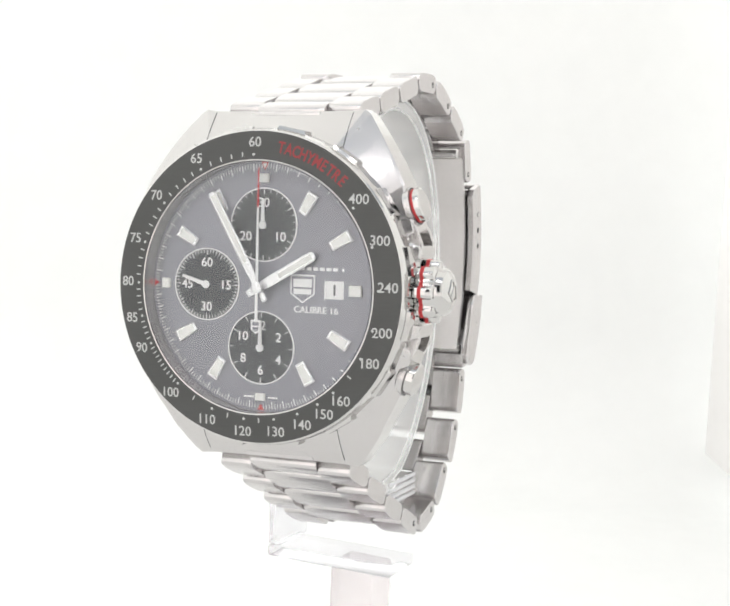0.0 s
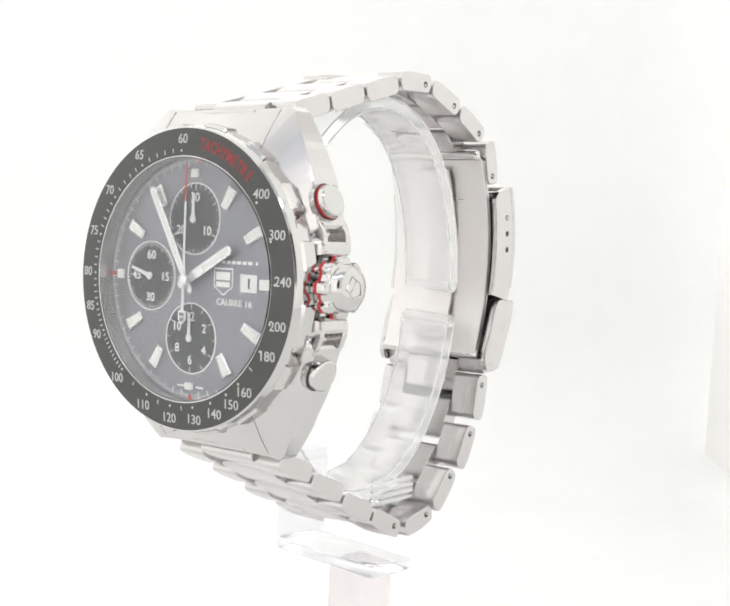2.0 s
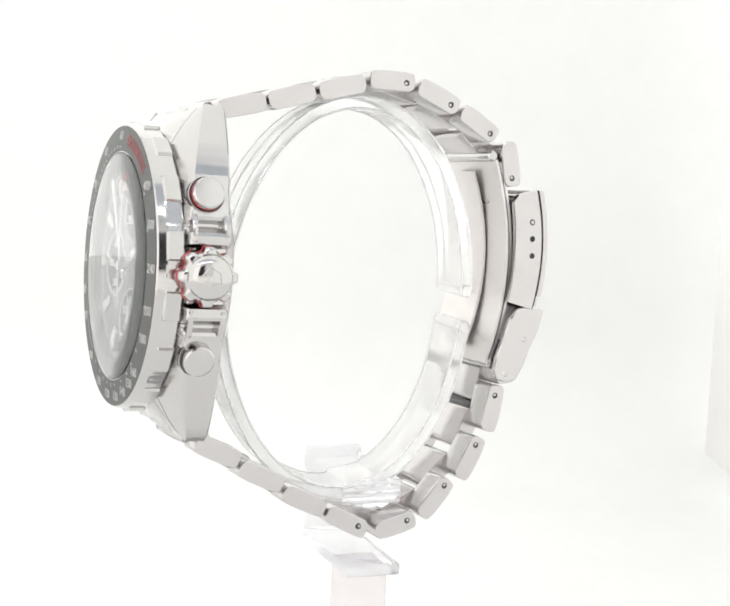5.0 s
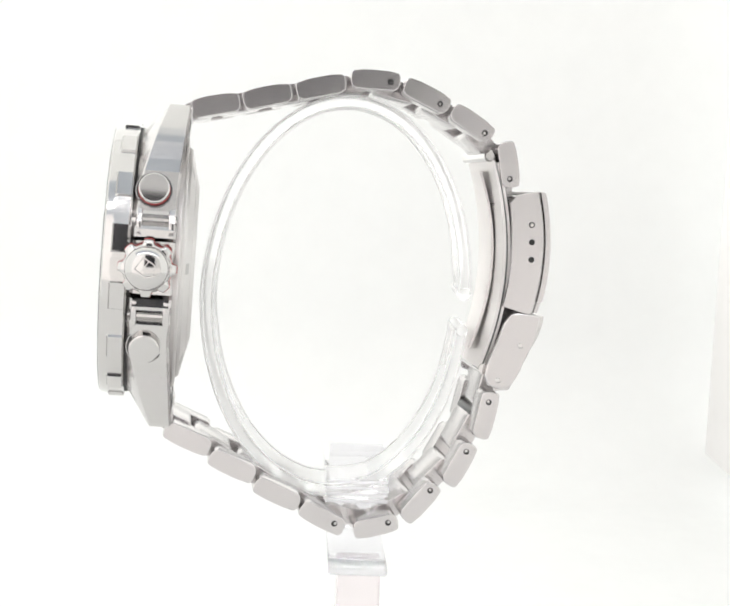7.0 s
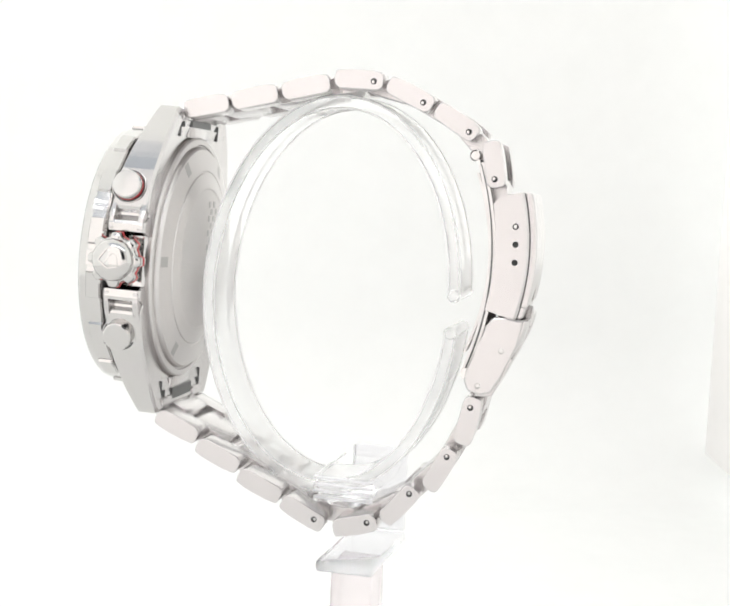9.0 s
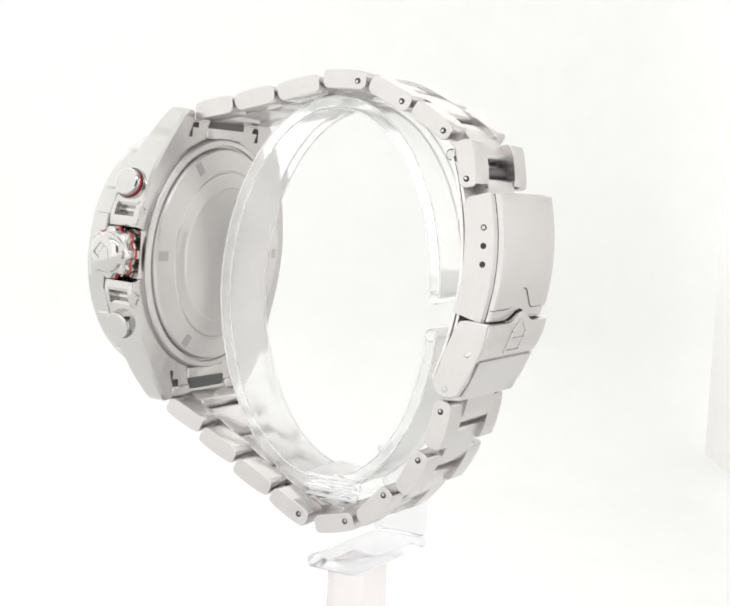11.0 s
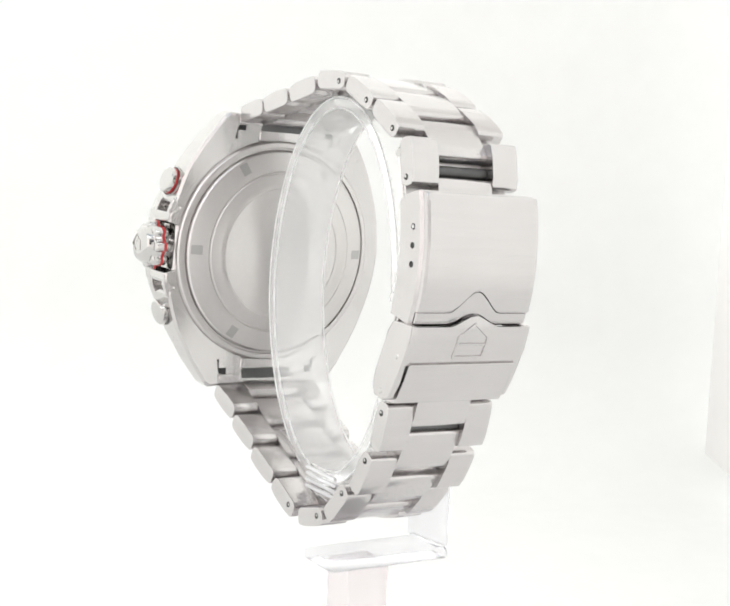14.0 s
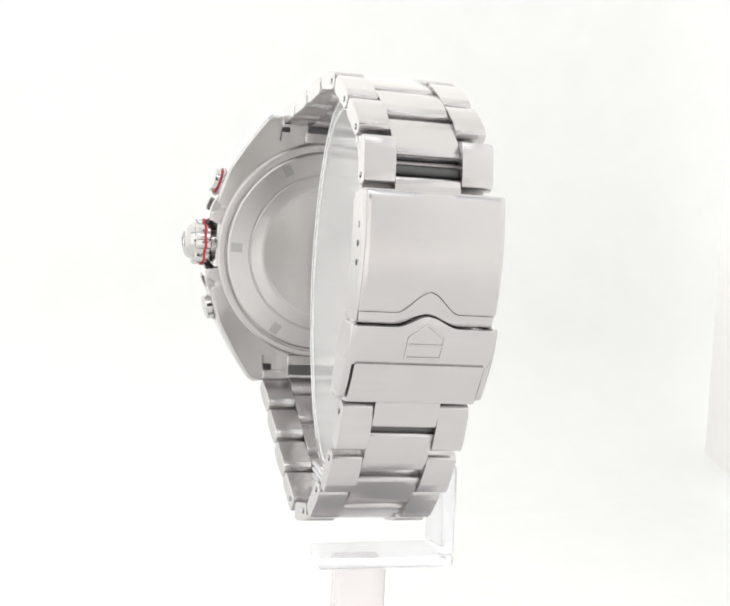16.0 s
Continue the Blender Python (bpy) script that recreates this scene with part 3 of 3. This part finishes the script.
# ---- bracelet ----
# each row: y, z of its middle, its direction in degrees in the y-z plane, length, and where its pin hole lies
ROWS = [(14.3, 26.0, 14.2, 7.9, 0), (22.4, 28.1, 15.5, 8.1, 0), (30.9, 30.35, 15.5, 8.3, 0), (39.61, 32.18, 0.8, 8.2, 2.46), (48.16, 30.4, -22.7, 8.3, 2.52),
        (56.05, 26.61, -30.0, 8.0, 2.6), (62.64, 20.43, -77.5, 7.7, 2.41), (62.39, -21.31, -100.0, 8.2, -2.21), (58.62, -29.84, -116.0, 7.9, -2.41), (52.47, -36.57, -129.0, 7.9, -2.57),
        (45.35, -40.93, -164.5, 7.6, -2.12), (36.39, -40.02, 155.0, 8.2, -2.17), (28.6, -36.3, 157.6, 8.2, 0), (20.95, -32.1, 157.6, 8.2, 0), (13.4, -28.0, 157.6, 8.1, 0)]
HALF, MID = 10.3, 5.25


def link_shape(length, t=3.0, arch=0.15):
    """The long section of a link: flat below, arched above, with rounded ends."""
    h, q = length / 2 - 0.03, t / 2
    return [(-h, -q * 0.25), (-h + 0.28, -q * 0.72), (-h + 0.95, -q), (h - 0.95, -q), (h - 0.28, -q * 0.72), (h, -q * 0.25),
            (h, q * 0.4), (h - 0.1, q * 0.74), (h - 0.42, q * 0.96), (h * 0.5, q + arch * 0.75), (0, q + arch),
            (-h * 0.5, q + arch * 0.75), (-h + 0.42, q * 0.96), (-h + 0.1, q * 0.74), (-h, q * 0.4)]


def at(y, z, deg):
    """Places a shape drawn in (y, z) at a point of the bracelet."""
    return shift(0, y, z) @ Matrix.Rotation(radians(deg), 4, "X")


for y, z, deg, length, hole in ROWS:
    shape = link_shape(length)
    for side in (1, -1):
        lo, hi = sorted((side * (MID + 0.06), side * HALF))
        outer = part("link", place(prism(shape, lo, hi, "x", 0.16, 2), at(y, z, deg)), BRUSHED_X, watch, "brushed steel outer bracelet link")
        if hole and side == 1:
            pin = lathe([(0, HALF + 0.02), (0.5, HALF + 0.02), (0.52, HALF - 0.3)], "x", n=20)
            bore = part("pin_bore", place(pin, at(y, z, deg) @ shift(0, hole, -0.1)), GAP_SHADE, outer, "dark pin bore")
            pin = lathe([(0, HALF + 0.05), (0.24, HALF + 0.04), (0.26, HALF - 0.2)], "x", n=14)
            part("pin", place(pin, at(y, z, deg) @ shift(0, hole - 0.1, -0.2)), POLISHED, bore)


def centre_link(y, z, deg, length, thick=2.9):
    return part("centre_link", place(prism(link_shape(length, thick, 0.12), -MID, MID, "x", 0.16, 2), at(y, z, deg)), BRUSHED_X, watch, "brushed steel centre bracelet link")


def between(a, b):
    ya, za, da, la = a[:4]
    yb, zb, db, lb = b[:4]
    d = math.degrees(math.atan2(zb - za, yb - ya))
    return (ya + yb) / 2, (za + zb) / 2, d


for group in (ROWS[:7], ROWS[7:]):
    for a, b in zip(group, group[1:]):
        centre_link(*between(a, b), 7.7)
centre_link(11.7, 25.25, 15, 5.0)
centre_link(11.4, -26.75, 157, 5.0)
centre_link(63.3, 15.6, -84, 5.5)
centre_link(63.3, -17.8, -101, 7.2)
# bars added to close the gaps between links, coloured dark for their shade
for y, z in ((62.1, 19.2), (61.6, -22.0), (58.6, 24.0)):
    part("link_bar", lathe([(0, -5.2), (0.95, -5.2), (0.95, 5.2), (0, 5.2)], "x", n=20, centre=(0, y, z)), SHADED_STEEL, watch, "bar added in the gap between links, dark for the shade there")
part("end_link", box(-5.6, 5.6, 6.6, 10.2, 20.5, 25.2, 0.4, 3), BRUSHED_X, watch, "steel end link between the lugs")
part("end_link", box(-5.6, 5.6, 6.6, 10.2, -25.6, -20.5, 0.4, 3), BRUSHED_X, watch, "steel end link between the lugs")


# ---- clasp ----
def shell(outer, thick, half, depth_at, bm=None):
    """A folded sheet: outer is its curve in (y, z); the side flanges reach in to depth_at(i)."""
    bm = bm or bmesh.new()
    section = []
    for i, (y, z) in enumerate(outer):
        a = outer[max(0, i - 1)]
        b = outer[min(len(outer) - 1, i + 1)]
        d = Vector((b[0] - a[0], b[1] - a[1])).normalized()
        n = Vector((d.y, -d.x))
        if n.x < 0:
            n = -n
        dep = depth_at(i)
        row = []
        for x, e in ((half, -dep), (half, -0.45), (half - 0.45, 0), (-half + 0.45, 0), (-half, -0.45), (-half, -dep), (-half + 0.9, -dep), (-half + 0.9, -thick), (half - 0.9, -thick), (half - 0.9, -dep)):
            row.append(bm.verts.new((x, y + n.x * e, z + n.y * e)))
        section.append(row)
    m = len(section[0])
    for a, b in zip(section, section[1:]):
        for k in range(m):
            bm.faces.new((a[k], a[(k + 1) % m], b[(k + 1) % m], b[k]))
    for row in (section[0], section[-1]):
        bm.faces.new((row[0], row[1], row[8], row[9]))
        bm.faces.new((row[1], row[2], row[3], row[4], row[7], row[8]))
        bm.faces.new((row[4], row[5], row[6], row[7]))
    return bm


def arc(p0, p1, bulge, n):
    """n points from p0 to p1 on a curve that bulges towards +y."""
    return [(p0[0] + (p1[0] - p0[0]) * s + bulge * 4 * s * (1 - s), p0[1] + (p1[1] - p0[1]) * s) for s in np.linspace(0, 1, n)]


cover = part("clasp_cover", shell(arc((68.1, 16.5), (68.6, -4.15), 1.45, 22), 1.0, 11.1, lambda i: 5.2 + 0.3 * math.sin(i / 21 * math.pi) - (1.2 if i == 0 else 0)), BRUSHED_X, watch, "folding steel clasp cover, brushed, with adjustment holes")


def wave_z(x, base, rise):
    """The clasp's edge: flat, with a soft peak in the middle."""
    s = max(0.0, 1 - abs(x) / 5.0)
    s = s * s * (3 - 2 * s)
    return base + rise * s


def cover_y(z):
    s = (16.5 - z) / 20.9
    return 68.9 + 0.4 * s + 1.45 * 4 * s * (1 - s)


def raised_plate(z_from, z_to, lift, sink, half=10.3):
    """A plate on the cover between two edges z_from(x) and z_to(x)."""
    bm = bmesh.new()
    xs = np.linspace(-half, half, 48)
    ss = [0, 0.02, *np.linspace(0.08, 0.92, 14), 0.98, 1.0]
    top, low = [], []
    for x in xs:
        za, zb = z_from(x), z_to(x)
        tr, lr = [], []
        for s in ss:
            z = za + (zb - za) * s
            edge = 0.16 * (s > 0.999 or s < 0.001) + 0.2 * (abs(x) > half - 0.1)
            tr.append(bm.verts.new((x, cover_y(z) + lift - edge, z)))
            lr.append(bm.verts.new((x, cover_y(z) + sink, z)))
        top.append(tr)
        low.append(lr)
    for i in range(len(xs) - 1):
        for j in range(len(ss) - 1):
            bm.faces.new((top[i][j], top[i + 1][j], top[i + 1][j + 1], top[i][j + 1]))
            bm.faces.new((low[i][j], low[i][j + 1], low[i + 1][j + 1], low[i + 1][j]))
        bm.faces.new((top[i][0], low[i][0], low[i + 1][0], top[i + 1][0]))
        bm.faces.new((top[i][-1], top[i + 1][-1], low[i + 1][-1], low[i][-1]))
    for i in (0, -1):
        for j in range(len(ss) - 1):
            bm.faces.new((top[i][j], top[i][j + 1], low[i][j + 1], low[i][j]))
    return bm


part("cover_field", raised_plate(lambda x: 16.3, lambda x: wave_z(x, -1.9, 3.4), 0.42, -0.6, 10.75), BRUSHED_X, cover, "smooth raised field ending in a wave")
part("cover_lip", raised_plate(lambda x: wave_z(x, -1.9, 3.4) - 0.10, lambda x: wave_z(x, -3.75, 1.7), 0.12, -0.6, 10.6), BRUSHED_X, cover, "lower lip below the wave")
for y, z in ((67.2, 10.85), (67.45, 8.0), (67.6, 5.1)):
    pin = lathe([(0, 11.12), (0.5, 11.12), (0.52, 10.9)], "x", n=20)
    hole = part("adjustment_hole", place(pin, shift(0, y, z)), GAP_SHADE, cover)
    if z > 10:
        part("pin", place(lathe([(0, 11.2), (0.3, 11.18), (0.36, 11.05)], "x", n=16), shift(0, y, z)), POLISHED, hole, "spring pin in the first hole")


def lock_plate():
    """The safety flap: a bent plate whose upper edge follows the cover's wave."""
    bm = bmesh.new()
    xs = np.linspace(-11.4, 11.4, 46)
    ss = np.linspace(0, 1, 10)
    top, low = [], []
    for x in xs:
        z0, z1 = wave_z(x, -4.1, 1.7), -10.4 - (0.7 if abs(x) < 3.6 else 0.0)
        tr, lr = [], []
        for s in ss:
            z = z0 + (z1 - z0) * s
            y = 70.6 - 0.055 * (z + 4) ** 2 * 0.9 + 0.03 * (z + 4) - (0.5 if abs(x) > 11.2 else 0)
            tr.append(bm.verts.new((x, y, z)))
            lr.append(bm.verts.new((x, y - 1.0, z)))
        top.append(tr)
        low.append(lr)
    for i in range(len(xs) - 1):
        for j in range(len(ss) - 1):
            bm.faces.new((top[i][j], top[i + 1][j], top[i + 1][j + 1], top[i][j + 1]))
            bm.faces.new((low[i][j], low[i][j + 1], low[i + 1][j + 1], low[i + 1][j]))
        bm.faces.new((top[i][0], low[i][0], low[i + 1][0], top[i + 1][0]))
        bm.faces.new((top[i][-1], top[i + 1][-1], low[i + 1][-1], low[i][-1]))
    for i in (0, -1):
        for j in range(len(ss) - 1):
            bm.faces.new((top[i][j], top[i][j + 1], low[i][j + 1], low[i][j]))
    return bm


lock = part("safety_lock", lock_plate(), BRUSHED_X, watch, "steel safety flap with an embossed shield")
CHEEK = [(65.0, -4.0), (66.0, -3.8), (70.0, -4.0), (69.4, -8.0), (68.2, -10.4), (67.2, -13.6), (65.8, -16.2), (64.0, -16.7), (62.0, -16.2), (61.3, -14.6), (61.6, -12.6), (63.0, -8.8), (63.9, -5.6)]
for side in (1, -1):
    lo, hi = sorted((side * 10.5, side * 11.6))
    cheek = part("lock_cheek", prism(CHEEK, lo, hi, "x", 0.3, 2), BRUSHED_X, lock, "side cheek of the safety flap")
    if side == 1:
        for y, z in ((66.9, -9.2), (63.6, -15.2)):
            part("rivet", place(lathe([(0, 11.75), (0.35, 11.72), (0.5, 11.58), (0.5, 11.3)], "x", n=20), shift(0, y, z)), POLISHED, cheek)


def lock_y(z):
    return 70.6 - 0.055 * (z + 4) ** 2 * 0.9 + 0.03 * (z + 4)


def raised_line(a, b, w=0.25, h=0.2):
    """A raised ridge on the safety flap from a to b (x, z)."""
    bm = bmesh.new()
    d = Vector((b[0] - a[0], b[1] - a[1]))
    n = Vector((-d.y, d.x)).normalized() * w
    rows = []
    for t in np.linspace(0, 1, 12):
        x, z = a[0] + d.x * t, a[1] + d.y * t
        rows.append([bm.verts.new((x + n.x * q, lock_y(z + n.y * q) + e, z + n.y * q)) for q, e in ((-1, -0.1), (-0.6, h), (0.6, h), (1, -0.1))])
    for r, q in zip(rows, rows[1:]):
        for k in range(3):
            bm.faces.new((r[k], r[k + 1], q[k + 1], q[k]))
    bm.faces.new(rows[0])
    bm.faces.new(rows[-1])
    return bm


SHIELD = [(-2.8, -5.7), (0, -3.6), (2.8, -5.7), (2.8, -9.1), (-2.8, -9.1)]
for a, b in list(zip(SHIELD, SHIELD[1:] + SHIELD[:1])) + [((-2.6, -6.9), (2.6, -6.9))]:
    part("embossed_line", raised_line(a, b), BRUSHED_X, lock, "embossed line of a shield")
part("clasp_link", prism([(68.9, -10.25), (67.3, -13.7), (65.9, -16.9), (63.2, -17.2), (62.6, -14.0), (65.3, -10.2)], -10.4, 10.25, "x", 0.22, 2), BRUSHED_X, watch, "broad brushed link under the clasp's safety flap")


def blade(p0, p1, bulge, thick, half, mat, label):
    bm = bmesh.new()
    pts = arc(p0, p1, bulge, 26)
    rows = [[bm.verts.new(v) for v in ((-half, y, z), (half, y, z), (half, y - thick, z), (-half, y - thick, z))] for y, z in pts]
    for a, b in zip(rows, rows[1:]):
        for k in range(4):
            bm.faces.new((a[k], a[(k + 1) % 4], b[(k + 1) % 4], b[k]))
    bm.faces.new(rows[0])
    bm.faces.new(rows[-1])
    return part("clasp_blade", bm, mat, watch, label)


blade((61.1, 20.6), (61.6, -13.5), 3.1, 0.45, 9.8, BLADE, "polished outer folding blade of the clasp")
# no blade: a dark sheet paints the shade between the two blades
blade((60.65, 20.4), (61.15, -13.4), 3.1, 0.3, 9.75, SHADED_STEEL, "dark sheet for the shade between the clasp's blades")
blade((60.35, 21.0), (60.85, -13.5), 3.1, 0.45, 9.8, BLADE, "polished folding blade of the clasp")
blade((59.75, 19.0), (60.25, -11.0), 3.0, 0.4, 3.4, BLADE, "narrow inner blade of the clasp")
part("hinge_bar", lathe([(0, -9.6), (0.7, -9.6), (0.95, -9.3), (0.95, 9.3), (0.7, 9.6), (0, 9.6)], "x", n=24, centre=(0, 59.6, 21.6)), POLISHED, watch, "hinge bar of the clasp")
part("hinge_bar", lathe([(0, -10.2), (0.9, -10.2), (0.9, 10.2), (0, 10.2)], "x", n=24, centre=(0, 61.4, -13.6)), POLISHED, watch, "hinge bar of the clasp")
part("hinge_bar", lathe([(0, -9.8), (0.9, -9.8), (0.9, 9.8), (0, 9.8)], "x", n=24, centre=(0, 65.2, 14.6)), POLISHED, watch, "spring bar of the clasp")

# the bracelet and clasp hang a little towards 9 o'clock
for ob in watch.children:
    if ob.name.split(".")[0] in ("link", "centre_link", "link_bar", "clasp_cover", "safety_lock", "clasp_link", "clasp_blade", "hinge_bar"):
        ob.matrix_basis = Matrix.Translation((-0.3 * MM, 0, 0)) @ Matrix.Diagonal((1.03, 1, 1, 1))

# ---- the clear stand ----
stand = tagged(new("watch_stand"), "clear acrylic C-shaped watch stand on a slim column", "stand")


def cuff():
    """An open egg-shaped band of clear sheet."""
    bm = bmesh.new()
    rows = []
    for a in np.linspace(radians(3), radians(352), 96):
        c, s = math.cos(a), math.sin(a)
        o = (-6.5 + 22.6 * c + (1.4 * s if s > 0 else 0), 79.0 + 33.8 * s)
        i = (-6.5 + 20.7 * c + (1.4 * s if s > 0 else 0), 79.0 + 31.9 * s)
        rows.append([bm.verts.new((x, y, z)) for x, (y, z) in ((-5.2, o), (5.2, o), (5.2, i), (-5.2, i))])
    for a, b in zip(rows, rows[1:]):
        for k in range(4):
            bm.faces.new((a[k], a[(k + 1) % 4], b[(k + 1) % 4], b[k]))
    bm.faces.new(rows[0])
    bm.faces.new(rows[-1])
    return bm


cuff_ob = part("cuff", cuff(), CUFF, stand, "open clear acrylic cuff that holds the bracelet")


def cuff_rim(x, inner):
    """A slim rounded rim along one corner of the cuff."""
    bm = bmesh.new()
    rows = []
    grow = -2.0 if inner else -0.1
    for a in np.linspace(radians(3), radians(352), 96):
        c, s = math.cos(a), math.sin(a)
        way = Vector((c, s))
        mid = Vector((-6.5 + (22.6 + grow) * c + (1.4 * s if s > 0 else 0), 79.0 + (33.8 + grow) * s))
        row = []
        for k in range(6):
            b = 2 * math.pi * k / 6
            p = mid + way * 0.16 * math.cos(b)
            row.append(bm.verts.new((x + 0.16 * math.sin(b), p.x, p.y)))
        rows.append(row)
    for a, b in zip(rows, rows[1:]):
        for k in range(6):
            bm.faces.new((a[k], a[(k + 1) % 6], b[(k + 1) % 6], b[k]))
    bm.faces.new(rows[0])
    bm.faces.new(rows[-1])
    return bm


for x in (5.2, -5.2):
    for inner in (False, True):
        part("cut_edge", cuff_rim(x, inner), FROSTED, cuff_ob, "bright rounded edge of the cuff")
for a in (3, 352):
    c, q = math.cos(radians(a)), math.sin(radians(a))
    lip = lathe([(0, -5.5), (0.8, -5.5), (1.15, -5.1), (1.15, 5.1), (0.8, 5.5), (0, 5.5)], "x", n=20, centre=(0, -6.5 + 21.6 * c + (1.4 * q if q > 0 else 0), 79.0 + 32.8 * q))
    part("rounded_end", lip, CUFF, cuff_ob, "thick rounded end of the cuff")
cross = [(-7.0, 48.9), (3.7, 48.9), (3.8, 46.6), (2.6, 45.0), (0.6, 43.9), (-1.6, 43.5), (-3.8, 43.9), (-5.8, 45.0), (-7.0, 46.6)]
part("cross_arm", prism(cross, -12.9, 7.6, "x", 0.25, 2), CLEAR, stand, "clear acrylic arm under the cuff")
for z in (48.5, 47.4, 46.3, 45.2):
    part("rib", box(7.62, 8.1, -6.8, 3.6, z - 0.28, z + 0.28, 0.15, 2), RIBBED, stand, "moulded rib")
part("upright", box(-15.6, -13.0, -5.9, 4.1, 34.3, 50.0, 0.5, 3), ACRYLIC, stand, "clear acrylic upright")
part("bracket", box(-15.6, 8.2, -5.9, 4.1, 32.2, 34.2, 0.5, 3), ACRYLIC, stand, "clear acrylic bracket plate")
part("column", box(-3.8, 4.4, -4.2, 3.3, 3.0, 32.1, 0.5, 3), COLUMN, stand, "faintly rosy acrylic column")
part("base", box(-25, 25, -25, 25, 0.0, 2.95, 0.6, 3), ACRYLIC, stand, "clear acrylic base plate")


for piece in stand.children_recursive:
    piece.visible_shadow = False


def motions():
    steps = [0.5 * i for i in range(33)]
    walk(watch, [(t, spin(t) @ WATCH_POSE) for t in steps])
    walk(stand, [(t, spin(t) @ STAND_POSE) for t in steps])


motions()
